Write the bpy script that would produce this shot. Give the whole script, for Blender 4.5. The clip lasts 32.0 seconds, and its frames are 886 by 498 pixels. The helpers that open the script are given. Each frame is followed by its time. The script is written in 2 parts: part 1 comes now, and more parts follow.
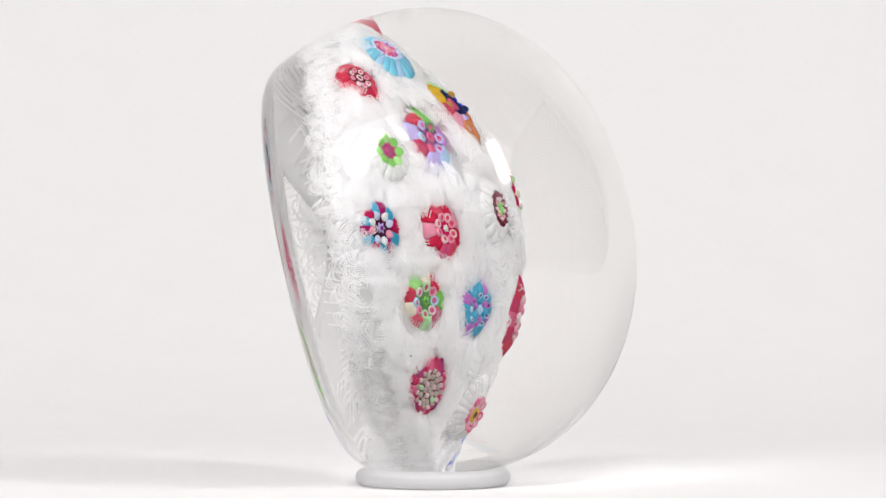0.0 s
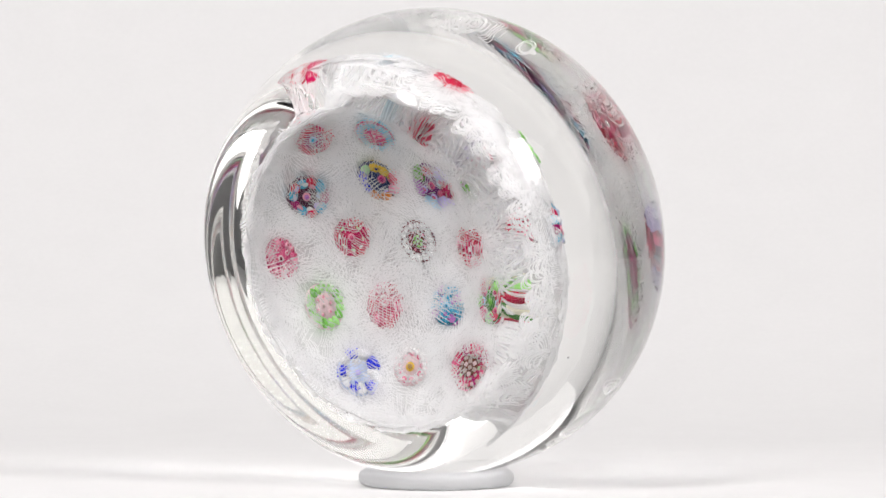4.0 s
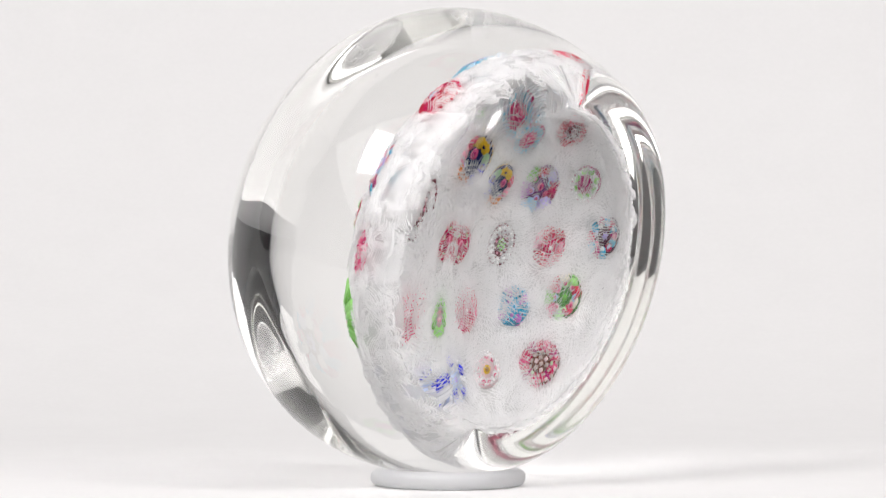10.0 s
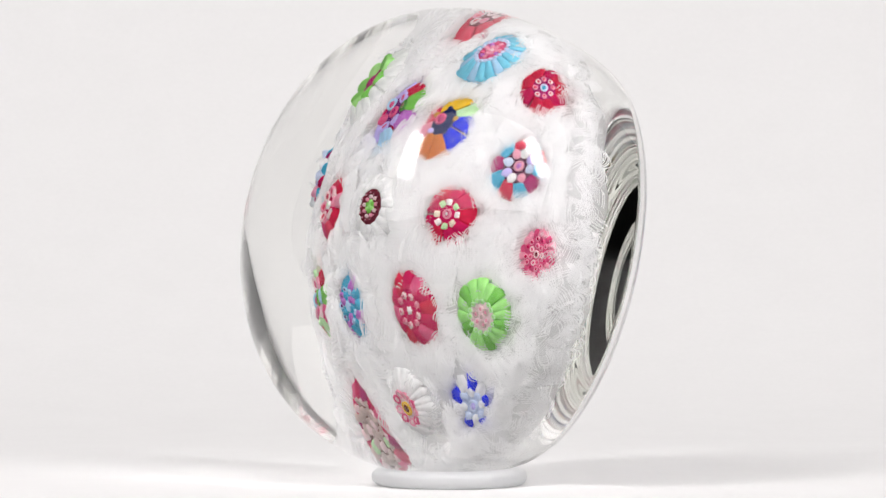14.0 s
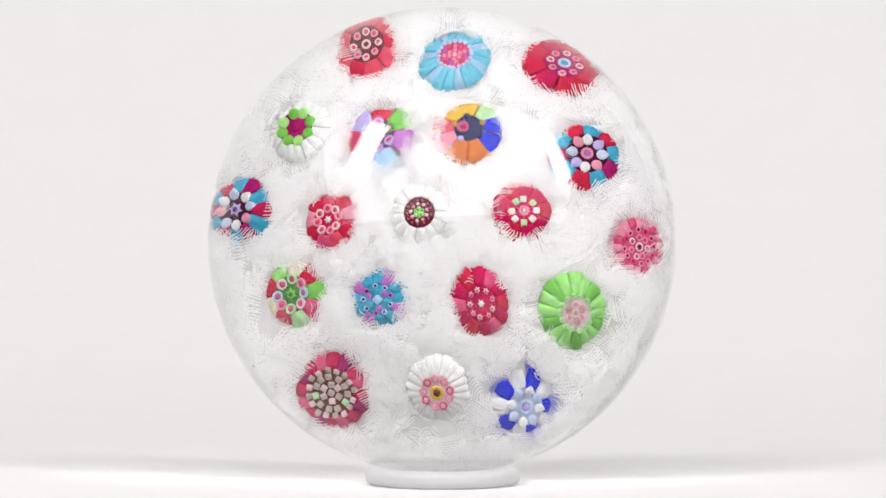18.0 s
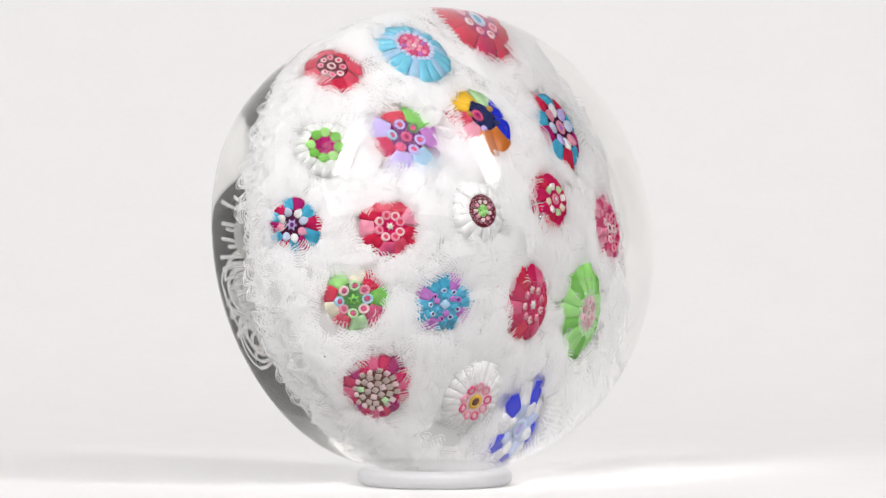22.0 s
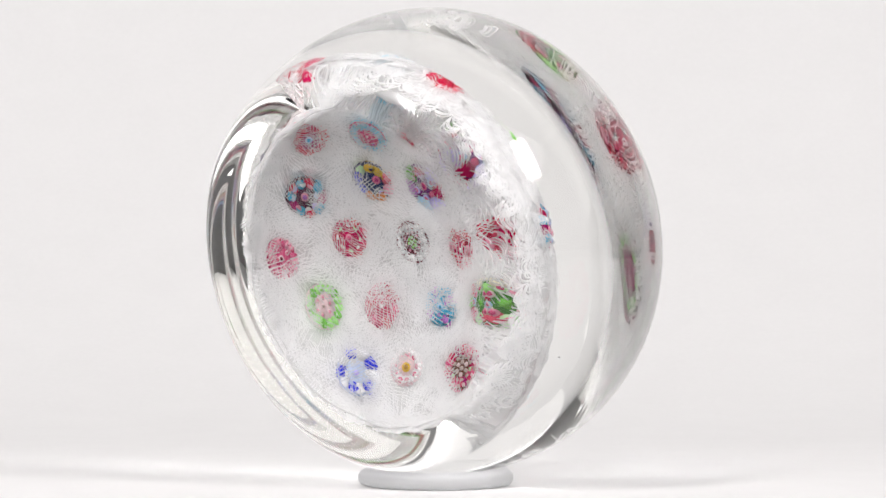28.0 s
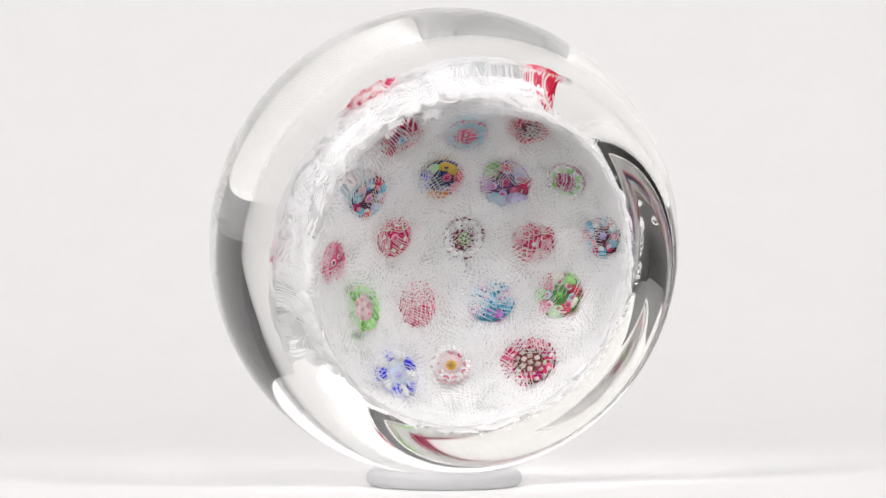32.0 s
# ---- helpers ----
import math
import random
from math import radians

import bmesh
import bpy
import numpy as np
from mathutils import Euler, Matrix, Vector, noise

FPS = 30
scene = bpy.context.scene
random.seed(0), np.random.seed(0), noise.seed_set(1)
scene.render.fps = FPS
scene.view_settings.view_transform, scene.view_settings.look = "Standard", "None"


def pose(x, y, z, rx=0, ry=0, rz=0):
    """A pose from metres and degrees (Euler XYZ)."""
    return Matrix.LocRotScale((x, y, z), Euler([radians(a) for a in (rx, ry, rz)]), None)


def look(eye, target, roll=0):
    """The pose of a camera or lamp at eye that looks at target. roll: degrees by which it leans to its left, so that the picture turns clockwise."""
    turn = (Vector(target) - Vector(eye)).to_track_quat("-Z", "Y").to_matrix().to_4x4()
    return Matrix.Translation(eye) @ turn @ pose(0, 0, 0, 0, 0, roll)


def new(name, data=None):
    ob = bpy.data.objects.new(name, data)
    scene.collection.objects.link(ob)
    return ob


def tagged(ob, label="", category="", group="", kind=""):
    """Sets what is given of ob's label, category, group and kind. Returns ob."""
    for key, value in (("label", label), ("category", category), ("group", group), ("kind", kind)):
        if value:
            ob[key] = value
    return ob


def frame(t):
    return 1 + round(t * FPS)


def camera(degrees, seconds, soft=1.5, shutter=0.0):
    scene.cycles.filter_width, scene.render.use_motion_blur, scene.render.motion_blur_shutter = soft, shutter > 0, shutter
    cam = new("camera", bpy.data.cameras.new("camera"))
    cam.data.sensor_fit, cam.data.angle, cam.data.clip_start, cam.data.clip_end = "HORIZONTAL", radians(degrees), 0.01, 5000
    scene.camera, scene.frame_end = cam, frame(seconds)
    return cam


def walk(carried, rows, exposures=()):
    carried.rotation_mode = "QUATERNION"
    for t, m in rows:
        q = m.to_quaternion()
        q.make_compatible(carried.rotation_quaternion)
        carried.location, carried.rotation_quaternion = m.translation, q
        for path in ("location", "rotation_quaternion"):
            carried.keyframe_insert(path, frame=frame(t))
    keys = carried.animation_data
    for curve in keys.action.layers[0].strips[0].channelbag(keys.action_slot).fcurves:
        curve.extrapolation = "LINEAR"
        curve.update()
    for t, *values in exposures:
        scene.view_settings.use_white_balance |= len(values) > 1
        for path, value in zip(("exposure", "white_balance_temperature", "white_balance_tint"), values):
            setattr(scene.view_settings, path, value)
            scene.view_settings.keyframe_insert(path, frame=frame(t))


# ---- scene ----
cam = camera(6.647, 32.0)

# ---------------------------------------------------------------- plan
U = 9.2e-5                      # one plan unit in metres: the paperweight is 826 units (76 mm) wide
FAR = 13500 * U                 # eye to turntable centre
LIFT = radians(4.2)             # eye above the table
PITCH = LIFT - math.atan(418 / 13500)
EYE = Vector((3 * U, -FAR * math.cos(LIFT), FAR * math.sin(LIFT)))
VIEW = pose(*EYE, 90 - math.degrees(PITCH), 0, 0)
walk(cam, [(0.0, VIEW), (32.0, VIEW)])

TILT = radians(13.0)            # the dome leans back by this
HUB = 434 * U                   # height of the plan's origin over the table
SPIN, START = 14.83, 0.40        # degrees a second; the time at which the dome looks along +x
IOR = 1.5
EQUATOR, MIDDLE, FRONT, BACK, BASE = 414.5, -5.0, 344.0, 437.0, -246.0

# ---------------------------------------------------------------- light
world = bpy.data.worlds.new("room_light")
world.use_nodes = True
world.node_tree.nodes["Background"].inputs[0].default_value = (1.0, 0.985, 0.97, 1)
world.node_tree.nodes["Background"].inputs[1].default_value = 0.10
scene.world = world
scene.view_settings.exposure = 0.0

AIM = Vector((0, 0, 0.038))


def toward(azimuth, elevation, distance):
    """A place in that direction from the paperweight; azimuth 0 is towards the camera, positive to its right."""
    a, e = radians(azimuth), radians(elevation)
    return AIM + distance * Vector((math.sin(a) * math.cos(e), -math.cos(a) * math.cos(e), math.sin(e)))


def panel_lamp(azimuth, elevation, distance, wide, high, watts):
    lamp = bpy.data.lights.new("light_panel_lamp", "AREA")
    lamp.shape, lamp.size, lamp.size_y, lamp.energy = "RECTANGLE", wide, high, watts
    lamp.color = (1.0, 0.972, 0.975)
    ob = new("light_panel_lamp", lamp)
    ob.matrix_world = look(toward(azimuth, elevation, distance), AIM)
    return ob


panel_lamp(-44.5, 42, 0.52, 0.078, 0.182, 1.15)
panel_lamp(54.5, 38, 0.52, 0.065, 0.162, 0.98)

# added fill lamp, unseen: wide and soft, high in front, to brighten the lace
fill_light = bpy.data.lights.new("added_fill_lamp", "AREA")
fill_light.shape, fill_light.size, fill_light.size_y, fill_light.energy = "RECTANGLE", 5.0, 2.0, 53.5
fill_light.color = (1.0, 0.972, 0.978)
new("added_fill_lamp", fill_light).matrix_world = look(Vector((0, -1.55, 1.55)), AIM)
# light goes through many layers of glass and lace
scene.cycles.max_bounces, scene.cycles.diffuse_bounces, scene.cycles.transmission_bounces, scene.cycles.glossy_bounces = 32, 12, 24, 12


# ---------------------------------------------------------------- materials
def material(name, color, rough=0.5, spec=0.3, vary=0.0, scale=400.0, bump=0.0, metal=0.0, streak=1.0):
    """A principled material with grain at two scales: vary shifts its brightness, bump roughens its relief; streak below 1 draws the grain out along y."""
    m = bpy.data.materials.new(name)
    m.use_nodes = True
    nt = m.node_tree
    b = nt.nodes["Principled BSDF"]
    b.inputs["Base Color"].default_value = (*color, 1)
    b.inputs["Roughness"].default_value = rough
    b.inputs["Specular IOR Level"].default_value = spec
    b.inputs["Metallic"].default_value = metal
    if vary or bump:
        co = nt.nodes.new("ShaderNodeTexCoord")
        fine, coarse = nt.nodes.new("ShaderNodeTexNoise"), nt.nodes.new("ShaderNodeTexNoise")
        fine.inputs["Scale"].default_value, coarse.inputs["Scale"].default_value = scale, scale / 9
        fine.inputs["Detail"].default_value = coarse.inputs["Detail"].default_value = 4
        mix = nt.nodes.new("ShaderNodeMix")
        mix.inputs[0].default_value = 0.5
        draw = nt.nodes.new("ShaderNodeMapping")
        draw.inputs["Scale"].default_value = (1, streak, 1)
        nt.links.new(co.outputs["Object"], draw.inputs["Vector"])
        for n in (fine, coarse):
            nt.links.new(draw.outputs[0], n.inputs["Vector"])
        nt.links.new(fine.outputs["Fac"], mix.inputs[2])
        nt.links.new(coarse.outputs["Fac"], mix.inputs[3])
        if vary:
            ramp = nt.nodes.new("ShaderNodeMapRange")
            ramp.inputs[1].default_value, ramp.inputs[2].default_value = 0.3, 0.7
            ramp.inputs[3].default_value, ramp.inputs[4].default_value = 1 - vary, 1 + vary
            tint = nt.nodes.new("ShaderNodeVectorMath")
            tint.operation = "SCALE"
            tint.inputs[0].default_value = color
            nt.links.new(mix.outputs[0], ramp.inputs[0])
            nt.links.new(ramp.outputs[0], tint.inputs["Scale"])
            nt.links.new(tint.outputs[0], b.inputs["Base Color"])
        if bump:
            bp = nt.nodes.new("ShaderNodeBump")
            bp.inputs["Strength"].default_value, bp.inputs["Distance"].default_value = bump, 0.0004
            nt.links.new(mix.outputs[0], bp.inputs["Height"])
            nt.links.new(bp.outputs[0], b.inputs["Normal"])
    return m


PAPER = material("white_sweep_paper", (0.76, 0.757, 0.753), 0.75, 0.2, 0.015, 900, 0.04)
RUBBER = material("milky_silicone", (0.72, 0.725, 0.73), 0.35, 0.4, 0.03, 700, 0.03)


def let_through(m, share, color, clear=0.0):
    """Lets a share of the light pass through a milky material, scattered, and a part of it straight through."""
    nt = m.node_tree
    thin, mix = nt.nodes.new("ShaderNodeBsdfTranslucent"), nt.nodes.new("ShaderNodeMixShader")
    thin.inputs[0].default_value = (*color, 1)
    mix.inputs[0].default_value = share
    nt.links.new(nt.nodes["Principled BSDF"].outputs[0], mix.inputs[1])
    nt.links.new(thin.outputs[0], mix.inputs[2])
    if clear:
        straight, both = nt.nodes.new("ShaderNodeBsdfTransparent"), nt.nodes.new("ShaderNodeMixShader")
        both.inputs[0].default_value = clear
        nt.links.new(mix.outputs[0], both.inputs[1])
        nt.links.new(straight.outputs[0], both.inputs[2])
        mix = both
    nt.links.new(mix.outputs[0], nt.nodes["Material Output"].inputs["Surface"])


let_through(RUBBER, 0.5, (0.76, 0.765, 0.77))
LACE = material("white_filigree_glass", (0.91, 0.91, 0.915), 0.5, 0.0, 0.04, 3000)
GROUND = material("milk_white_ground", (0.90, 0.90, 0.905), 0.6, 0.0, 0.05, 2500, 0.2)
let_through(LACE, 0.62, (0.98, 0.98, 0.98), 0.36)
let_through(GROUND, 0.7, (0.98, 0.98, 0.98), 0.55)
# dark tone stands in for an unlit room, pale tone bounces fill light
WALL = material("unlit_room_tone", (0.09, 0.09, 0.093), 0.9, 0.1, 0.05, 6)
PALE = material("bounce_room_tone", (0.78, 0.78, 0.77), 0.9, 0.1, 0.04, 6)
SILVER = material("air_bubble", (0.6, 0.6, 0.6), 0.15, 0.5, metal=0.9)
DARK = material("dark_table_tone", (0.10, 0.10, 0.103), 0.5, 0.4, 0.1, 60)

GLASS = bpy.data.materials.new("clear_crystal_glass")
GLASS.use_nodes = True
_n = GLASS.node_tree
_g = _n.nodes.new("ShaderNodeBsdfGlass")
_g.inputs["Color"].default_value, _g.inputs["Roughness"].default_value, _g.inputs["IOR"].default_value = (0.997, 0.998, 0.990, 1), 0.0, IOR
_n.links.new(_g.outputs[0], _n.nodes["Material Output"].inputs["Surface"])
_n.nodes.remove(_n.nodes["Principled BSDF"])

PALETTE = {
    "red": (0.66, 0.03, 0.085), "crimson": (0.63, 0.02, 0.12), "coral": (0.74, 0.10, 0.17), "rose": (0.74, 0.12, 0.27),
    "pink": (0.82, 0.36, 0.48), "blush": (0.84, 0.66, 0.68), "magenta": (0.46, 0.02, 0.17), "violet": (0.55, 0.20, 0.60),
    "lilac": (0.58, 0.50, 0.85), "purple": (0.20, 0.03, 0.20), "aubergine": (0.09, 0.015, 0.05), "maroon": (0.20, 0.03, 0.05),
    "turquoise": (0.08, 0.46, 0.66), "sky": (0.45, 0.68, 0.84), "blue": (0.025, 0.045, 0.78), "ice": (0.62, 0.70, 0.86),
    "aqua": (0.24, 0.66, 0.80), "green": (0.23, 0.61, 0.11), "lime": (0.42, 0.80, 0.27), "mint": (0.55, 0.80, 0.48), "moss": (0.10, 0.30, 0.07),
    "yellow": (0.82, 0.55, 0.05), "orange": (0.72, 0.24, 0.05), "gold": (0.55, 0.32, 0.08), "brown": (0.18, 0.06, 0.04),
    "beige": (0.60, 0.47, 0.44), "white": (0.88, 0.88, 0.88), "cream": (0.84, 0.80, 0.66), "navy": (0.02, 0.03, 0.12),
}
INK = {k: material(k + "_cane_glass", c, 0.5, 0.0, 0.38, 2400, streak=0.22) for k, c in PALETTE.items()}
for k, c in PALETTE.items():
    let_through(INK[k], 0.5, c)


# ---------------------------------------------------------------- mesh helpers
def mesh_of(name, verts, faces, mat, smooth=True):
    me = bpy.data.meshes.new(name)
    me.from_pydata(verts, [], faces)
    if smooth:
        me.polygons.foreach_set("use_smooth", [True] * len(me.polygons))
    me.materials.append(mat)
    me.update()
    return me


def part(name, me, parent, label=""):
    ob = new(name, me)
    ob.parent = parent
    return tagged(ob, label)


def lathe(profile, turns, close=False):
    """Verts and faces of a profile of (s, r) about the x axis; a point with r = 0 becomes a pole. close joins the last ring to the first."""
    verts, rings = [], []
    for s, r in profile:
        if r <= 1e-9:
            rings.append([len(verts)] * turns)
            verts.append((s, 0, 0))
        else:
            rings.append(list(range(len(verts), len(verts) + turns)))
            verts += [(s, r * math.cos(2 * math.pi * k / turns), r * math.sin(2 * math.pi * k / turns)) for k in range(turns)]
    faces = []
    for a, b in zip(rings, rings[1:] + ([rings[0]] if close else [])):
        for k in range(turns):
            f = [a[k], b[k], b[(k + 1) % turns], a[(k + 1) % turns]]
            f = [v for i, v in enumerate(f) if v not in f[:i]]
            if len(f) > 2:
                faces.append(f)
    return verts, faces


def box_mesh(name, w, d, h, mat, bevel=0.0):
    bm = bmesh.new()
    bmesh.ops.create_cube(bm, size=1.0, matrix=Matrix.Diagonal((w, d, h, 1)))
    if bevel:
        bmesh.ops.bevel(bm, geom=bm.edges[:], offset=bevel, segments=2, affect="EDGES")
    me = bpy.data.meshes.new(name)
    bm.to_mesh(me)
    bm.free()
    me.materials.append(mat)
    return me


# ---------------------------------------------------------------- the setting
def sweep():
    """White paper that lies on the table and curves up behind it."""
    prof = [(-0.158, 0.0), (-0.12, 0.0), (-0.08, 0.0), (0.0, 0.0), (0.10, 0.0)]
    prof += [(0.12 + 0.24 * math.sin(a), 0.24 - 0.24 * math.cos(a)) for a in (radians(4.5 * k) for k in range(0, 19))]
    prof += [(0.375, 0.6), (0.385, 1.0), (0.39, 1.3)]
    xs = [-0.88 + 0.064 * k for k in range(21)]
    verts = [(x, y, z) for y, z in prof for x in xs]
    n = len(xs)
    faces = [(j * n + i, j * n + i + 1, (j + 1) * n + i + 1, (j + 1) * n + i) for j in range(len(prof) - 1) for i in range(n - 1)]
    ob = new("backdrop", mesh_of("backdrop", verts, faces, PAPER))
    mod = ob.modifiers.new("thickness", "SOLIDIFY")
    mod.thickness, mod.offset = 0.0006, -1
    return tagged(ob, "seamless white paper sweep that curves up behind the paperweight", "backdrop", kind="structure")


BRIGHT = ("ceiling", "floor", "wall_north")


def room():
    """Plain unseen walls, floor and ceiling, added to close the place and shape light."""
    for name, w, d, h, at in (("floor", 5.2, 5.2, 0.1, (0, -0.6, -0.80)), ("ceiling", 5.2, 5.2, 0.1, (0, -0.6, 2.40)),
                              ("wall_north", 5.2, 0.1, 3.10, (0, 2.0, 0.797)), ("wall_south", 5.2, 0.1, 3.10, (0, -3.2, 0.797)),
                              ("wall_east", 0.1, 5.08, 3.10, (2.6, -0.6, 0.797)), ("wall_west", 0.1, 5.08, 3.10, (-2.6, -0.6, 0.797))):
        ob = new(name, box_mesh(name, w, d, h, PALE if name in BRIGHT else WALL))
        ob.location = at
        tagged(ob, ("added pale bounce " if name in BRIGHT else "added unlit-dark studio ") + name.split("_")[0], name.split("_")[0], kind="structure")


# added table, unseen: carries the paper, its dark tone stands for the unlit room
def table():
    top = new("studio_table", None)
    part("tabletop", box_mesh("tabletop", 1.9, 1.4, 0.03, DARK, 0.004), top).location = (0, -0.28, -0.0166)
    leg = box_mesh("table_leg", 0.05, 0.05, 0.716, DARK, 0.004)
    for x in (-0.9, 0.9):
        for y in (-0.92, 0.36):
            part("leg", leg, top).location = (x, y, -0.0316 - 0.359)
    tagged(top, "added unseen table under the white paper sweep, dark like an unlit room", "table")


sweep()
room()
table()


# ---------------------------------------------------------------- the paperweight
FILLET = 72.0                  # radius of the rounded edge between the side and the flat base


def glass_profile():
    """The dome, the back, which narrows like an ellipsoid, a rounded edge and the flat polished base."""
    round_off = 2 / 2.08         # a little fuller than an ellipse
    pts = [(MIDDLE + FRONT * math.cos(a) ** round_off, EQUATOR * math.sin(a) ** round_off) for a in (math.pi / 2 * k / 170 for k in range(171))]
    # the place on the back where a circle of that radius touches both it and the base
    low, high = 0.0, math.pi / 2
    for _ in range(60):
        a = (low + high) / 2
        n = Vector((-math.sin(a) / BACK, math.cos(a) / EQUATOR)).normalized()
        s = MIDDLE - BACK * math.sin(a) - FILLET * n.x
        low, high = (a, high) if s > BASE + FILLET else (low, a)
    pts += [(MIDDLE - BACK * math.sin(a * k / 90), EQUATOR * math.cos(a * k / 90)) for k in range(1, 91)]
    heart, side = Vector(pts[-1]) - FILLET * n, math.atan2(n.y, -n.x)
    pts += [(heart.x - FILLET * math.cos(side * (1 - k / 72)), heart.y + FILLET * math.sin(side * (1 - k / 72))) for k in range(1, 73)]
    pts += [(BASE, heart.y * (1 - k / 12)) for k in range(1, 12)] + [(BASE, 0.0)]
    return [(s * U, max(r, 0) * U) for s, r in pts]


paperweight = new("glass_paperweight")
tagged(paperweight, "clear glass millefiori paperweight standing on edge in a silicone ring", "paperweight")
# shadow turned off: lamps reach the lace unbent, brightening it beyond the refracted light
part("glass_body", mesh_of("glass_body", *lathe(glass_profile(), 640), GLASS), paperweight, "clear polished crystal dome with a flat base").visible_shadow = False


# ---------------------------------------------------------------- inside the glass: the lace ground and its canes
def front_s(q, w):
    """The lace's dome-side surface along the axis, over the place (q, w) across it."""
    return 62.0 + 0.048 * q - 0.014 * w - 0.00158 * (q * q + w * w)


def back_s(q, w):
    """The lace's base-side surface."""
    return 37.0 + 0.037 * q + 0.015 * w - 0.00172 * (q * q + w * w)


def upright(q, w):
    """The direction in which a cane or thread at (q, w) looks out of the ground."""
    return Vector((1.0, 2 * 0.00158 * q - 0.048, 2 * 0.00158 * w + 0.014)).normalized()


# place of the top's centre (along the axis, up, across), radius, design, stretch up and across
CANES = [
    ((-50, 256, 109), 38, "tubes_coral", 1.04, 0.96), ((-16, 251, -11), 41, "daisy_turquoise", 1.00, 1.04), ((-47, 243, -150), 38, "rose_blue_heart", 0.92, 1.14),
    ((-23, 149, 199), 39, "clover_green", 1.00, 1.00), ((22, 138, 86), 45, "posy_mixed", 1.00, 1.00), ((33, 150, -44), 43, "posy_bright", 1.00, 1.00),
    ((-16, 121, -199), 43, "pinwheel_magenta", 1.00, 1.00), ((-56, 43, 270), 38, "star_purple", 1.00, 1.00), ((24, 17, 153), 38, "tubes_red", 1.00, 1.00),
    ((65, 22, 18), 40, "aster_white", 1.00, 1.00), ((40, 31, -130), 37, "rose_squares", 1.00, 1.00), ((-49, -1, -266), 36, "cluster_pink", 1.10, 0.95),
    ((-19, -78, 201), 42, "posy_green", 1.00, 1.03), ((31, -99, 79), 39, "pinwheel_turquoise", 0.94, 1.05), ((37, -105, -72), 40, "rose_stars", 1.13, 0.93),
    ((-10, -105, -196), 42, "daisy_lime", 1.08, 0.98), ((-49, -202, 145), 46, "mosaic_crimson", 0.95, 1.06), ((-10, -219, -3), 40, "aster_gold", 1.00, 1.00),
    ((-52, -223, -118), 43, "cross_blue", 1.12, 1.00),
]

def sink(q, w):
    """How far the ground dips round the canes."""
    near = min(math.hypot(q - c[0][1], w - c[0][2]) / c[1] for c in CANES)
    f = min(1.0, max(0.0, (1.6 - near) / 0.5))
    inside = min(1.0, max(0.0, (305.0 - math.hypot(q, w)) / 60.0))
    return 3.0 * f * f * (3 - 2 * f) * inside


def ground_point(reach, a, side):
    """A place on the ground at the distance reach from its middle, measured along it, in the direction a; past 282 it turns down into the skirt.
    Returns the place and the direction that looks out of it. side: 1 the dome's face, -1 the base's."""
    r = min(reach, 282.0)
    q, w = r * math.cos(a), r * math.sin(a)
    if side > 0:
        p = Vector((front_s(q, w) - sink(q, w), q, w))
    else:
        p = Vector((back_s(q, w), q, w))
    n = upright(q, w)
    over = reach - 282.0
    if over > 0:
        out = Vector((0, math.cos(a), math.sin(a)))
        f = min(over / 45.0, 1.0) * math.pi / 2
        grow = 15.0 if side > 0 else 5.0
        p += out * grow * math.sin(f) - Vector((1, 0, 0)) * (34.0 * (1 - math.cos(f)) + 12 * math.sin(f) + max(0.0, over - 45.0))
        n = (n * math.cos(f) + out * math.sin(f)).normalized()
    return p, n


def lace_sheet(rim=326.0, rings=60, turns=180):
    """The dense middle of the ground: a white bowl, domed towards the viewer, with a skirt that ends in a wavy rim."""
    rnd = random.Random(4)
    wave = [(rnd.uniform(2, 6), rnd.randint(4, 19), rnd.uniform(0, 6.28)) for _ in range(6)]
    verts, faces = [], []
    levels = [(k / rings, 1) for k in range(1, rings + 1)] + [(k / rings, -1) for k in range(rings, 0, -1)]
    for f, side in levels:
        for k in range(turns):
            a = 2 * math.pi * k / turns
            reach = (rim + f ** 6 * sum(h * math.sin(m * a + p) for h, m, p in wave)) * f
            p, n = ground_point(reach, a, side)
            p -= side * n * (8 if side > 0 else 2) * (1 - 0.5 * f ** 8)
            p += n * 1.0 * noise.noise(Vector((p.y / 14, p.z / 14, 5.0 * side)))
            verts.append(tuple(p * U))
    m = len(levels)
    for j in range(m - 1):
        for k in range(turns):
            faces.append((j * turns + k, (j + 1) * turns + k, (j + 1) * turns + (k + 1) % turns, j * turns + (k + 1) % turns))
    verts += [((front_s(0, 0) - 11) * U, 0, 0), ((back_s(0, 0) + 2) * U, 0, 0)]
    faces += [(len(verts) - 2, k, (k + 1) % turns) for k in range(turns)]
    faces += [(len(verts) - 1, (m - 1) * turns + (k + 1) % turns, (m - 1) * turns + k) for k in range(turns)]
    part("lace_ground", mesh_of("lace_ground", verts, faces, GROUND), paperweight, "milky white lace ground with a skirted wavy rim")


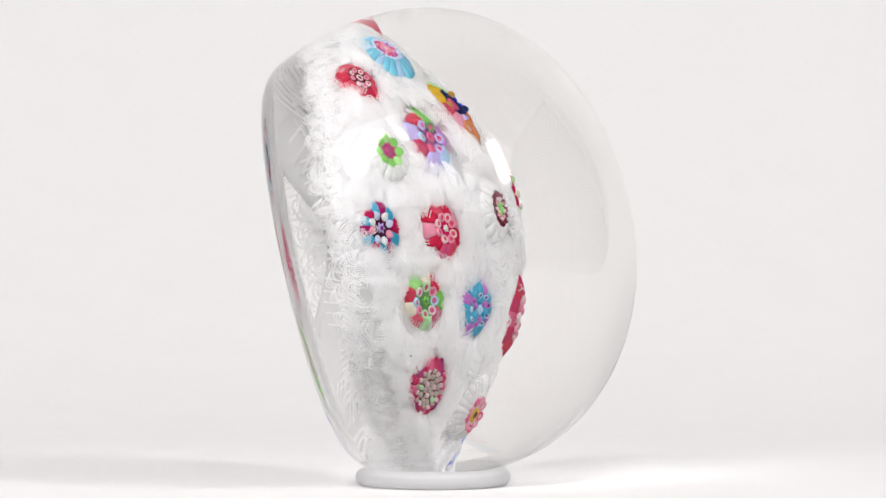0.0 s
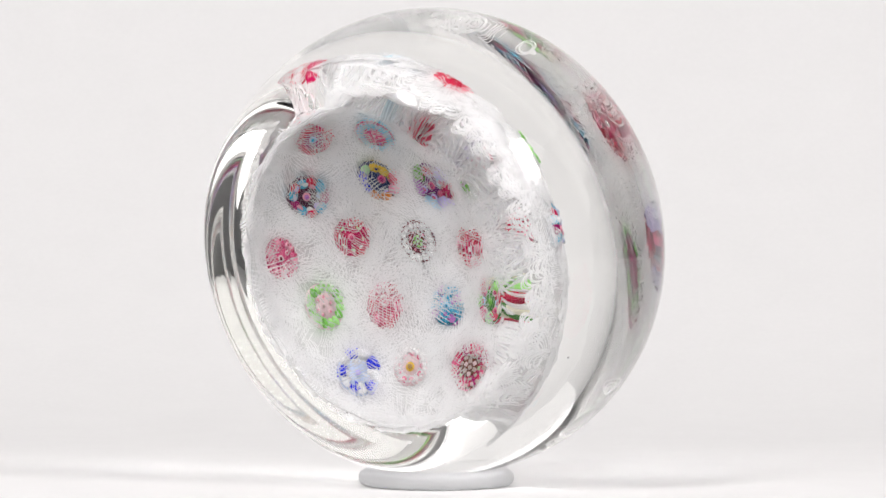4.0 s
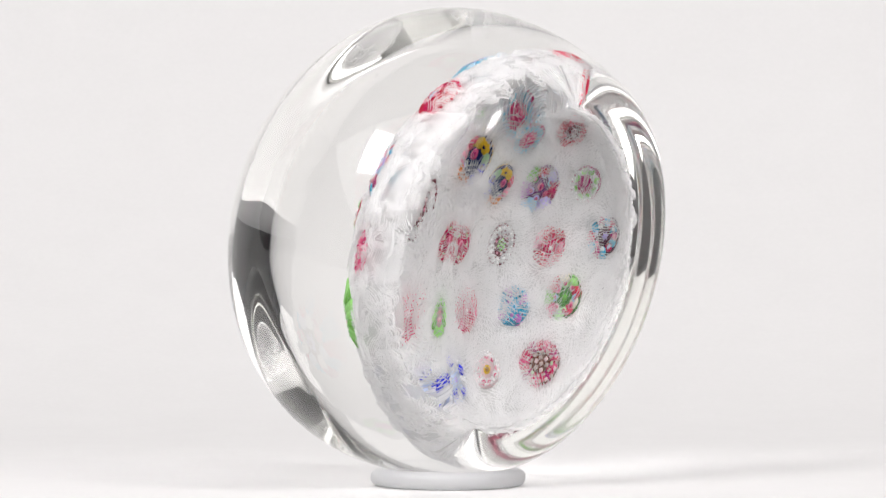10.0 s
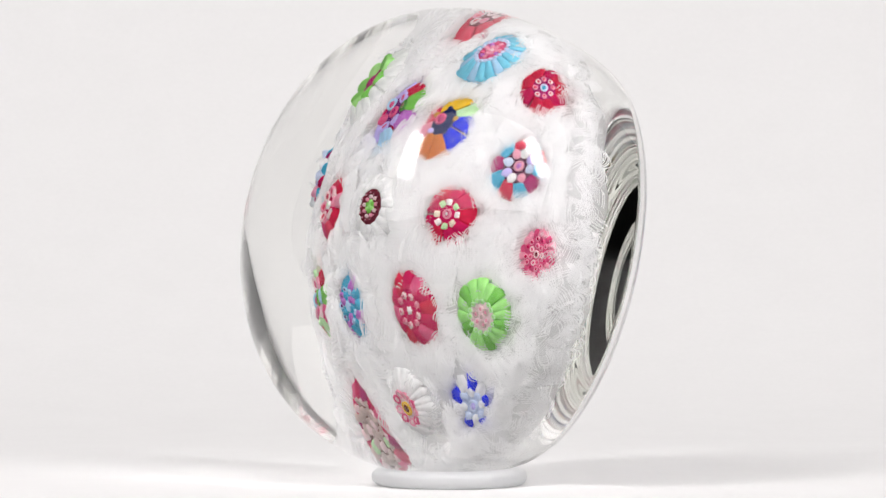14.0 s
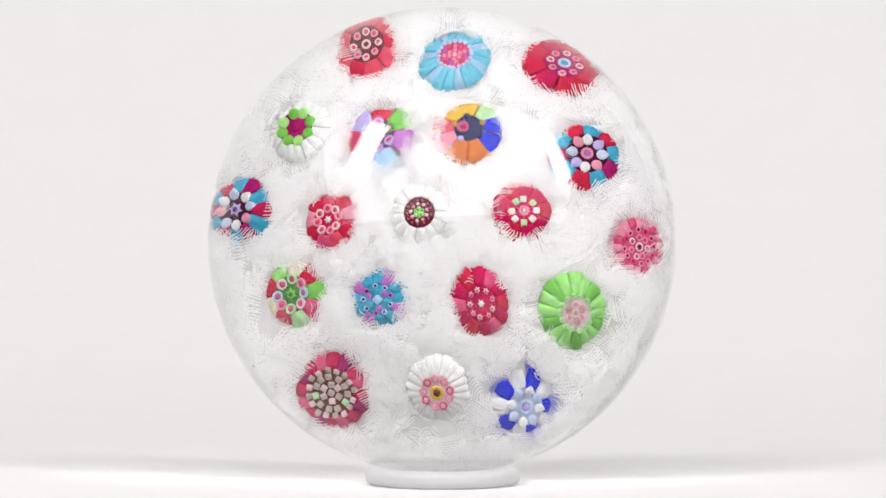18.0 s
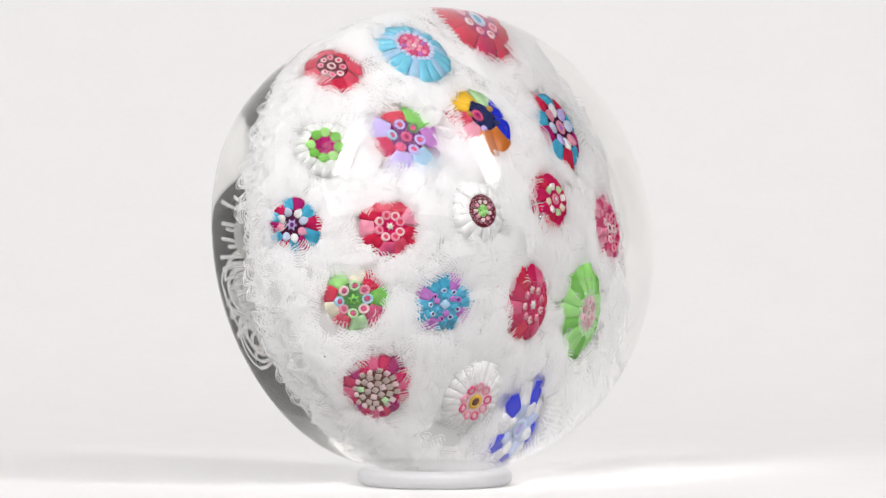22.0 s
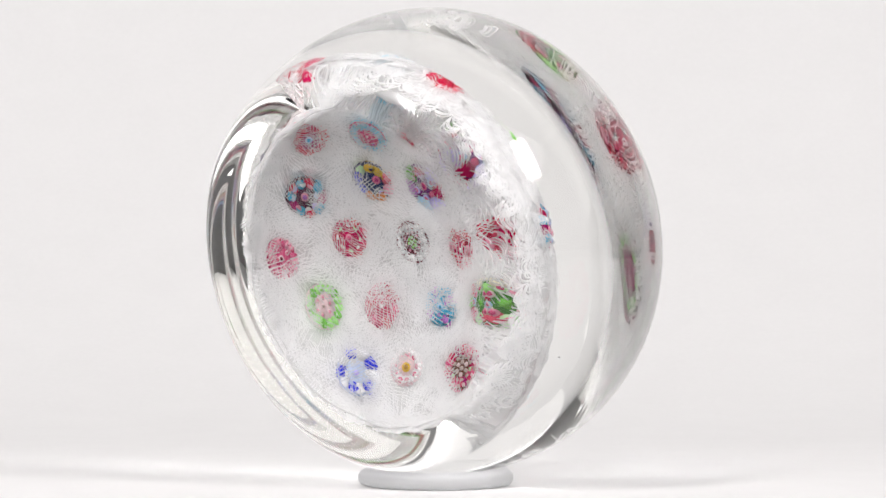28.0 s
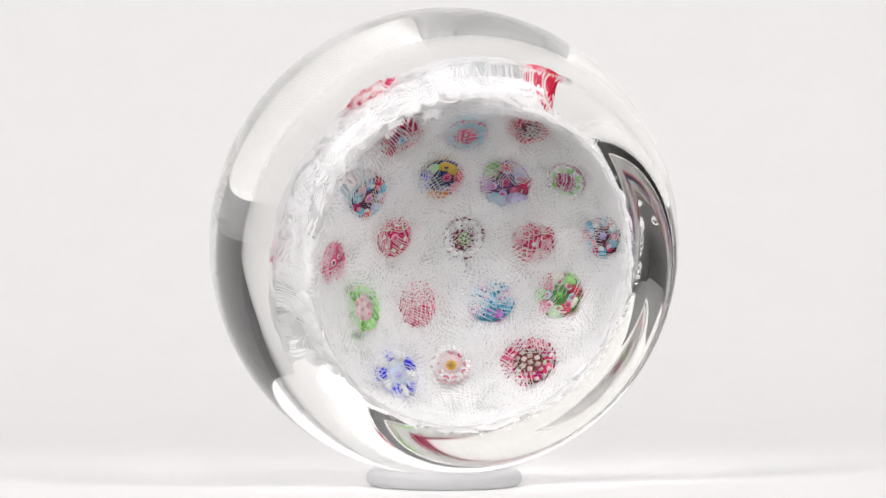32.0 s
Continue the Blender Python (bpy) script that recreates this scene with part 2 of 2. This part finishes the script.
def chip_shape(seed, wide, length, gap, thick, sag):
    """Verts and faces of one chip of filigree cane, its axis along z and its flat side down -y: a stack of thin white threads that arch across it."""
    rnd = random.Random(seed)
    verts, faces = [], []
    lean, bend, m = rnd.uniform(-.6, .6), rnd.uniform(-.008, .008), 7
    for j in range(int(length / gap)):
        z0 = (j - length / gap / 2) * gap + rnd.uniform(-.25, .25) * gap
        half = wide / 2 * min(1.0, 0.55 + 0.45 * math.sin(math.pi * (j + 0.7) / (length / gap)) ** 0.5) * rnd.uniform(.93, 1.0)
        base = len(verts)
        for i in range(m):
            f = 2 * i / (m - 1) - 1
            c = Vector((half * f + bend * z0 * z0, 3.0 * math.sqrt(1.05 - f * f) - 3.0, z0 + sag * (1 - f * f) + lean * half * f))
            d = Vector((half, 0, -2 * sag * f + lean * half)).normalized()
            side = Vector((0, 1, 0)).cross(d)
            for b in (0.524, 2.618, 4.712):
                p = c + thick * (math.cos(b) * side + math.sin(b) * Vector((0, 1, 0)))
                verts.append((p.x * U, p.y * U, p.z * U))
        for i in range(m - 1):
            for b in range(3):
                k = (b + 1) % 3
                faces.append((base + 3 * i + b, base + 3 * i + k, base + 3 * i + 3 + k, base + 3 * i + 3 + b))
    return verts, faces


def lay(reach, a, depth, spin, dive, roll, side):
    """The pose of a chip lying in the ground, its axis down the slope: depth under the surface, turned by spin in it, its end dipped by dive."""
    p, n = ground_point(reach, a, side)
    n = side * n
    down = ground_point(reach + 2, a, side)[0] - ground_point(reach - 2, a, side)[0]
    down = (down - n * down.dot(n)).normalized()
    across = n.cross(down)
    turn = Matrix((across, n, down)).transposed().to_4x4()
    return Matrix.Translation((p - depth * n) * U) @ turn @ Matrix.Rotation(spin, 4, "Y") @ Matrix.Rotation(dive, 4, "X") @ Matrix.Rotation(roll, 4, "Z")


# design: label, ground colour, face radius, petals (count, colours, shape), rings of small rods on the face (count, radius, size, shape, colours, core)
DESIGNS = {
    "tubes_coral": ("coral red cane with pink hollow tubes", "maroon", 0.66, (9, ["coral", "red", "coral"], "wide"),
                    [(1, 0, .17, "tube", ["blush"], "maroon"), (8, .43, .13, "tube", ["blush", "pink"], "coral")]),
    "daisy_turquoise": ("turquoise ribbed cane with a pink speckled heart", "rose", 0.6, (20, ["aqua", "aqua", "sky"], "rib"),
                        [(1, 0, .07, "dot", ["blush"], ""), (6, .17, .07, "dot", ["pink"], ""), (11, .33, .07, "dot", ["pink", "rose", "violet"], ""), (20, .52, .07, "dot", ["ice"], "")]),
    "rose_blue_heart": ("red cane with pale tubes round a blue heart", "magenta", 0.62, (9, ["red", "crimson", "red"], "wide"),
                        [(1, 0, .2, "tube", ["ice"], "turquoise"), (8, .43, .12, "tube", ["blush", "pink"], "coral")]),
    "clover_green": ("green lobed cane with white ribs and a plum heart", "magenta", 0.66, (16, ["white"], "rib"),
                     [(1, 0, .17, "dot", ["magenta"], ""), (8, .5, .2, "dot", ["green", "lime", "green"], "")]),
    "posy_mixed": ("red, lilac and green cane of bold petals", "purple", 0.55, (7, ["red", "lilac", "crimson", "lilac", "sky", "violet", "green"], "wide"),
                   [(1, 0, .17, "tube", ["rose"], "magenta"), (6, .42, .17, "tube", ["lilac", "sky", "rose", "lilac", "lilac", "moss"], "rose")]),
    "posy_bright": ("yellow, orange and blue cane of bold petals", "navy", 0.5, (9, ["yellow", "yellow", "coral", "pink", "orange", "orange", "blue", "blue", "mint"], "wide"),
                    [(1, .2, .2, "tube", ["rose"], "magenta"), (5, .46, .1, "dot", ["navy", "gold", "lilac"], "")]),
    "pinwheel_magenta": ("turquoise and magenta pinwheel cane", "aubergine", 0.68, (10, ["turquoise", "red", "turquoise", "magenta"], "wide"),
                         [(1, 0, .2, "tube", ["pink"], "violet"), (8, .45, .18, "drop", ["white", "pink", "ice", "lilac"], "")]),
    "star_purple": ("purple star cane with turquoise and magenta petals", "aubergine", 0.62, (12, ["turquoise", "crimson", "turquoise", "magenta"], "wide"),
                    [(1, 0, .25, "star", ["lilac"], "purple"), (8, .5, .18, "drop", ["ice", "white", "pink"], "")]),
    "tubes_red": ("red and pink cane with a white star heart", "crimson", 0.62, (9, ["coral", "red", "pink", "red", "rose"], "wide"),
                  [(1, 0, .15, "star", ["white"], "mint"), (8, .42, .17, "tube", ["pink", "blush"], "coral")]),
    "aster_white": ("white petalled cane with a maroon and green heart", "maroon", 0.62, (14, ["white"], "rib"),
                    [(1, 0, .08, "dot", ["lime"], ""), (6, .15, .075, "dot", ["lime", "green"], ""), (9, .31, .065, "dot", ["blush", "pink"], ""), (13, .46, .085, "star", ["maroon"], "pink")]),
    "rose_squares": ("crimson cane with white and green squares", "crimson", 0.6, (9, ["crimson", "red", "crimson"], "wide"),
                     [(1, 0, .2, "tube", ["pink"], "rose"), (1, 0, .09, "star", ["white"], ""), (8, .46, .13, "square", ["white", "mint", "cream"], "")]),
    "cluster_pink": ("pink cane of clustered tiny flowers", "rose", 0.72, (18, ["pink", "rose", "pink"], "rib"),
                     [(1, 0, .16, "tube", ["blush"], "maroon"), (7, .33, .12, "tube", ["pink", "blush"], "rose"), (12, .58, .11, "tube", ["pink", "pink", "rose"], "crimson")]),
    "posy_green": ("green and red petalled cane", "moss", 0.62, (9, ["cream", "lime", "red", "cream", "coral", "mint", "rose", "green", "red"], "wide"),
                   [(1, 0, .2, "star", ["green"], "moss"), (8, .46, .18, "tube", ["mint", "blush", "sky", "pink"], "rose")]),
    "pinwheel_turquoise": ("turquoise and violet pinwheel cane", "turquoise", 0.62, (12, ["turquoise", "turquoise", "violet"], "wide"),
                           [(1, 0, .16, "square", ["sky"], "turquoise"), (6, .32, .12, "drop", ["turquoise", "violet"], ""), (9, .52, .1, "tube", ["sky", "violet", "sky"], "purple")]),
    "rose_stars": ("crimson cane with small pink stars", "crimson", 0.62, (12, ["crimson", "red", "crimson", "rose"], "wide"),
                   [(1, 0, .14, "star", ["white"], ""), (9, .44, .12, "star", ["blush", "pink"], "rose")]),
    "daisy_lime": ("lime green ribbed cane with a pink heart", "blush", 0.58, (16, ["lime", "lime", "green"], "wide"),
                   [(1, 0, .13, "tube", ["blush"], "beige"), (6, .25, .12, "tube", ["blush", "beige"], "pink"), (14, .52, .09, "tube", ["mint"], "lime")]),
    "mosaic_crimson": ("crimson cane with a mosaic of beige rods", "brown", 0.72, (16, ["crimson", "rose", "crimson", "magenta"], "wide"),
                       [(1, 0, .1, "square", ["beige"], ""), (6, .24, .1, "square", ["beige", "blush"], ""), (11, .46, .1, "square", ["beige", "beige", "beige", "mint"], ""), (16, .66, .09, "square", ["beige", "blush"], "")]),
    "aster_gold": ("pale pink cane with a gold heart", "blush", 0.6, (22, ["white"], "rib"),
                   [(1, 0, .13, "dot", ["brown"], ""), (1, 0, .24, "tube", ["yellow"], "gold"), (9, .46, .15, "tube", ["pink", "rose"], "blush")]),
    "cross_blue": ("blue and white cross petalled cane", "ice", 0.55, (10, ["blue", "white"], "wide"),
                   [(1, 0, .22, "tube", ["ice"], "lilac"), (8, .42, .15, "drop", ["white", "ice"], "")]),
}


def petal_shape(n, R, face, depth, shape, reach):
    """One outer rod of a cane, pointing along y: it leaves the face, bends outwards and runs down through the ground."""
    path = [(face * R * 0.93, -0.6, 0.5), (face * R * 1.08, -2.4, 0.8), (R * (face + 0.26 * reach), -7.5, 0.95), (R * 0.98 * reach, -11.5, 1.0), (R * 0.94 * reach, -17, 1.1), (R * 0.66 * reach, -depth + 1.0, 2.3)]
    verts, faces, m = [], [], 8
    for i, (r, h, fat) in enumerate(path):
        t = (path[min(i + 1, 5)][0] - path[max(i - 1, 0)][0] if i < 5 else 0.0, path[min(i + 1, 5)][1] - path[max(i - 1, 0)][1])
        ln = math.hypot(*t)
        nx, ny = -t[1] / ln, t[0] / ln                      # outward normal of the path in the (r, h) plane
        wide = math.pi * (r if i < 5 else 0.78 * R) / n * (1.12 if shape == "wide" else 1.1)
        thick = (0.095 if shape == "wide" else 0.085) * R * fat
        for k in range(m):
            a = 2 * math.pi * k / m
            o = thick * math.sin(a)
            verts.append(((h + ny * o) * U, (r + nx * o) * U, wide * math.cos(a) * U))
    for i in range(len(path) - 1):
        for k in range(m):
            faces.append((i * m + k, (i + 1) * m + k, (i + 1) * m + (k + 1) % m, i * m + (k + 1) % m))
    faces += [tuple(range(m)), tuple(reversed(range((len(path) - 1) * m, len(path) * m)))]
    return verts, faces


def rod_end(shape, size, depth):
    """A small rod that runs through a cane and ends on its face: dot, star, square, drop or the wall of a tube. Axis x, centre at 0."""
    outline = {"dot": [(1, a) for a in range(0, 360, 30)], "tube": [(1, a) for a in range(0, 360, 30)],
               "star": [(1 if k % 2 == 0 else 0.55, 30 * k) for k in range(12)], "square": [(1.15, 45 + 90 * k + d) for k in range(4) for d in (-8, 8)],
               "drop": [(1.25 if k == 0 else 0.95, 36 * k) for k in range(10)]}[shape]
    ring = [(size * r * math.cos(radians(a)), size * r * math.sin(radians(a))) for r, a in outline]
    n = len(ring)
    if shape == "tube":
        loops = [(-depth, 1.0), (0.0, 1.0), (0.9, 0.85), (0.5, 0.6), (-2.0, 0.55)]
    else:
        loops = [(-depth, 1.0), (0.2, 1.0), (1.2, 0.8)]
    verts = [(h * U, y * f * U, z * f * U) for h, f in loops for y, z in ring]
    faces = [(i * n + k, i * n + (k + 1) % n, (i + 1) * n + (k + 1) % n, (i + 1) * n + k) for i in range(len(loops) - 1) for k in range(n)]
    faces.append(tuple(reversed(range(n))))
    if shape != "tube":
        faces.append(tuple(range((len(loops) - 1) * n, len(loops) * n)))
    return verts, faces


def cane(place, R, design, high, wide, seed):
    """A millefiori cane: a core column, outer rods that flare like petals, and small rods that end on its face."""
    rnd = random.Random(seed)
    label, ground, face, (n, colours, shape), rings = DESIGNS[design]
    p = Vector(place)
    depth = (p.x - back_s(p.y, p.z)) * upright(p.y, p.z).x + 3.0
    column = [(0.0, 0.0), (0.0, face * R * 0.7), (-0.8, face * R * 0.96), (-6, face * R * 1.04), (-12, R * 0.86), (-17, R * 0.82), (-depth + 1.4, R * 0.97), (-depth + 0.6, 0.0)]
    core = part("millefiori_cane", mesh_of("millefiori_cane", *lathe([(s * U, r * U) for s, r in column], 28), INK[ground]), paperweight, label)
    core.data.materials.append(INK[colours[0]])            # its flank, behind the petals
    for face_ in core.data.polygons:
        face_.material_index = int((1.2 - depth) * U < face_.center.x < -2.0 * U)
    aim = (upright(p.y, p.z) + Vector((rnd.uniform(-.06, .06) for _ in range(3)))).normalized()
    core.matrix_local = Matrix.Translation((p - 3.0 * aim) * U) @ aim.to_track_quat("X", "Z").to_matrix().to_4x4() @ Matrix.Rotation(rnd.uniform(-.1, .1) - (0.35 if design == "cross_blue" else 0.0), 4, "X") @ Matrix.Diagonal((1, high, wide, 1))
    out = core.matrix_local.to_3x3().inverted() @ Vector((0, p.y, p.z))
    facing = math.atan2(out.z, out.y)
    kinds = {}
    for k in range(n):
        # inner-side rods lengthened to fit the camera's view, as if canes leant further outwards
        toward_middle = -math.cos(2 * math.pi * k / n - facing) * min(1.0, math.hypot(p.y, p.z) / 190)
        colour, reach = colours[k % len(colours)], round((1.06 + 0.15 * toward_middle + rnd.uniform(-.06, .06)) * 20) / 20
        if (colour, reach) not in kinds:
            kinds[colour, reach] = mesh_of("petal_rod", *petal_shape(n, R, face, depth + 1, shape, reach), INK[colour])
        ob = part("petal_rod", kinds[colour, reach], core)
        ob.matrix_local = Matrix.Rotation(2 * math.pi * (k + rnd.uniform(-.1, .1)) / n, 4, "X")
    for count, at, size, kind, tints, heart in rings:
        ends = {}
        for k in range(count):
            tint = tints[k % len(tints)]
            if tint not in ends:
                ends[tint] = mesh_of("rod_end", *rod_end(kind, size * R, depth + 2.2), INK[tint])
                if heart:
                    ends[tint, 1] = mesh_of("rod_heart", *rod_end("dot", size * R * (0.56 if kind == "tube" else 0.45), depth + 1.6), INK[heart])
            a = 2 * math.pi * (k + rnd.uniform(-.12, .12)) / count + (0.8 if count == 1 else 0.3 * at)
            r = at * R * rnd.uniform(.96, 1.04)
            lift = 1.4 - 2.4 * max(0.0, at - 0.4)
            m = Matrix.Rotation(a, 4, "X") @ Matrix.Translation((lift * U, r * U, 0)) @ Matrix.Rotation(-0.5 * at, 4, "Z")
            ob = part("rod_end", ends[tint], core)
            ob.matrix_local = m
            if heart:
                ob = part("rod_heart", ends[tint, 1], core)
                ob.matrix_local = m @ Matrix.Translation(((0.2 if kind == "star" else -0.9) * U, 0, 0))
    return core


def lace_chips():
    """Filigree chips strewn on both faces of the ground: 300 as pieces of their own, the rest joined."""
    rnd = random.Random(11)
    chip = lambda k, wide, long, gap, thick, sag: chip_shape(k, rnd.uniform(*wide), rnd.uniform(*long), rnd.uniform(*gap), thick, rnd.uniform(*sag))
    shapes = [chip(k, (22, 42), (18, 44), (3.5, 4.7), 0.8, (-5, 7)) for k in range(9)]
    shapes += [chip(k, (24, 48), (26, 60), (5.4, 8.2), 0.85, (-7, 9)) for k in range(20, 25)]
    shapes += [chip(k, (14, 24), (16, 30), (3.6, 4.8), 0.8, (0, 6)) for k in range(30, 34)]
    shapes += [chip(k, (26, 40), (20, 32), (3.8, 4.8), 0.85, (9, 14)) for k in range(40, 45)]
    body, under, small, loop = range(9), range(9, 14), range(14, 18), range(18, 23)
    meshes = [mesh_of("lace_chip", v, f, LACE, False) for v, f in shapes]
    spots = []

    def clear(q, w, gap):
        return all(math.hypot(q - c[0][1], w - c[0][2]) > c[1] * gap for c in CANES)

    for k in range(200):                                    # loops along the ruffled rim
        spots.append((loop, rnd.uniform(322, 364), 2 * math.pi * (k + rnd.uniform(-.5, .5)) / 200, rnd.uniform(0, 7), rnd.uniform(-.9, .9), rnd.uniform(-.08, .08), rnd.uniform(-.12, .12), 1))
    for k in range(400):                                    # the skirt, outside and inside
        spots.append((body, rnd.uniform(284, 356), 2 * math.pi * (k + rnd.uniform(-.5, .5)) / 400, rnd.uniform(0, 13), rnd.uniform(0, 6.28), rnd.uniform(-.15, .15), rnd.uniform(-.15, .15), 1))
    for k in range(160):
        spots.append((under, rnd.uniform(284, 312), 2 * math.pi * (k + rnd.uniform(-.5, .5)) / 160, rnd.uniform(-5, 0), rnd.uniform(0, 6.28), rnd.uniform(-.05, .05), rnd.uniform(-.05, .05), -1))
    for which, want, gap, low, high, side in ((body, 800, 1.14, 0.0, 4.0, 1), (body, 520, 1.05, 4.0, 9.0, 1), (small, 560, 1.06, 0, 5, 1), (under, 1050, 0.0, -10, -4, -1)):
        count = 0
        while count < want:
            r, a = 305 * math.sqrt(rnd.random()), rnd.uniform(0, 6.28)
            if gap and not clear(r * math.cos(a), r * math.sin(a), gap):
                continue
            if not gap and rnd.random() < 0.72 and not clear(r * math.cos(a), r * math.sin(a), 0.95):
                continue
            spots.append((which, r, a, rnd.uniform(low, high), rnd.uniform(0, 6.28), rnd.uniform(-.08, .08), rnd.uniform(-.1, .1), side))
            count += 1
    flanks = []
    for place, R, *_ in CANES:                              # threads that climb the sides of the canes
        p = Vector(place)
        n, far = upright(p.y, p.z), math.hypot(p.y, p.z)
        out = Vector((0, p.y, p.z)).normalized()
        out = (out - n * out.dot(n)).normalized()
        for k in range(18 if far > 240 else 11):
            turned = Matrix.Rotation(rnd.uniform(-1.3, 1.3) if far > 240 else rnd.uniform(0, 6.28), 3, n) @ out
            up = (turned + (0.5 if far > 240 else 1.0) * n).normalized()
            along = up.cross(n).normalized()
            m = Matrix((along, up, along.cross(up))).transposed().to_4x4() @ Matrix.Rotation(rnd.uniform(0, 6.28), 4, "Y")
            flanks.append(Matrix.Translation((p + turned * R * rnd.uniform(1.0, 1.12) - n * (rnd.uniform(8, 22) if far > 240 else rnd.uniform(10, 15))) * U) @ m)
    single = set(rnd.sample(range(len(spots)), 300))
    rest_v, rest_f = [], []
    for k, (kinds, *spot) in enumerate(spots):
        m, which = lay(*spot), rnd.choice(kinds)
        if k in single:
            part("lace_chip", meshes[which], paperweight).matrix_local = m
        else:
            v, f = shapes[which]
            base = len(rest_v)
            rest_v += [tuple(m @ Vector(p)) for p in v]
            rest_f += [tuple(base + i for i in face) for face in f]
    for m in flanks:
        v, f = shapes[rnd.choice(small)]
        base = len(rest_v)
        rest_v += [tuple(m @ Vector(p)) for p in v]
        rest_f += [tuple(base + i for i in face) for face in f]
    tagged(part("lace_threads", mesh_of("lace_threads", rest_v, rest_f, LACE, False), paperweight, "fine white filigree threads"), kind="stuff")


lace_sheet()
for number, spec in enumerate(CANES):
    cane(*spec, number)
lace_chips()


# stray bubbles and specks in the glass
for place, size in (((46, 8, -92), 3.2), ((44, 13, -98), 2.0), ((-70, 215, 175), 2.2), ((-95, -52, 262), 1.6), ((-60, -160, 250), 1.8)):
    bead = [(size * U * math.cos(a), size * U * math.sin(a)) for a in (math.pi * n / 8 for n in range(9))]
    part("bubble", mesh_of("bubble", *lathe([(x, max(0.0, r) if 0 < n < 8 else 0.0) for n, (x, r) in enumerate(bead)], 12), SILVER), paperweight, "tiny silvery air bubble").location = Vector(place) * U


# ---------------------------------------------------------------- the ring under the paperweight
def ring_thing():
    """A low round cup: a thick rounded rim and a thin floor, in which the glass stands."""
    prof = [(7.0 * U, 0.0), (7.0 * U, 72 * U)]
    for k in range(31):
        a = math.pi - 1.5 * math.pi * k / 30
        c, s = math.cos(a), math.sin(a)
        prof.append(((15.5 + 15.5 * math.copysign(abs(s) ** 0.75, s)) * U, (109 + 28 * math.copysign(abs(c) ** 0.75, c)) * U))
    verts, faces = lathe(prof + [(0.0, 0.0)], 96)
    return new("silicone_ring", mesh_of("silicone_ring", [(y, z, x) for x, y, z in verts], faces, RUBBER))


ring = tagged(ring_thing(), "milky translucent silicone ring lying on the white paper", "ring")


def motions():
    """One turn of the turntable in a little over 24 seconds, all the time."""
    lean = Matrix(((math.cos(TILT), -math.sin(TILT), 0, 0), (0, 0, -1, 0), (math.sin(TILT), math.cos(TILT), 0, 0), (0, 0, 0, 1)))

    def turn(t):
        return Matrix.Rotation(radians(SPIN * (t - START)), 4, "Z")

    walk(paperweight, [(t, Matrix.Translation((0, 0, HUB)) @ turn(t) @ lean) for t in range(33)])
    walk(ring, [(t, turn(t) @ Matrix.Translation((-15 * U, 0, 0))) for t in range(33)])


motions()
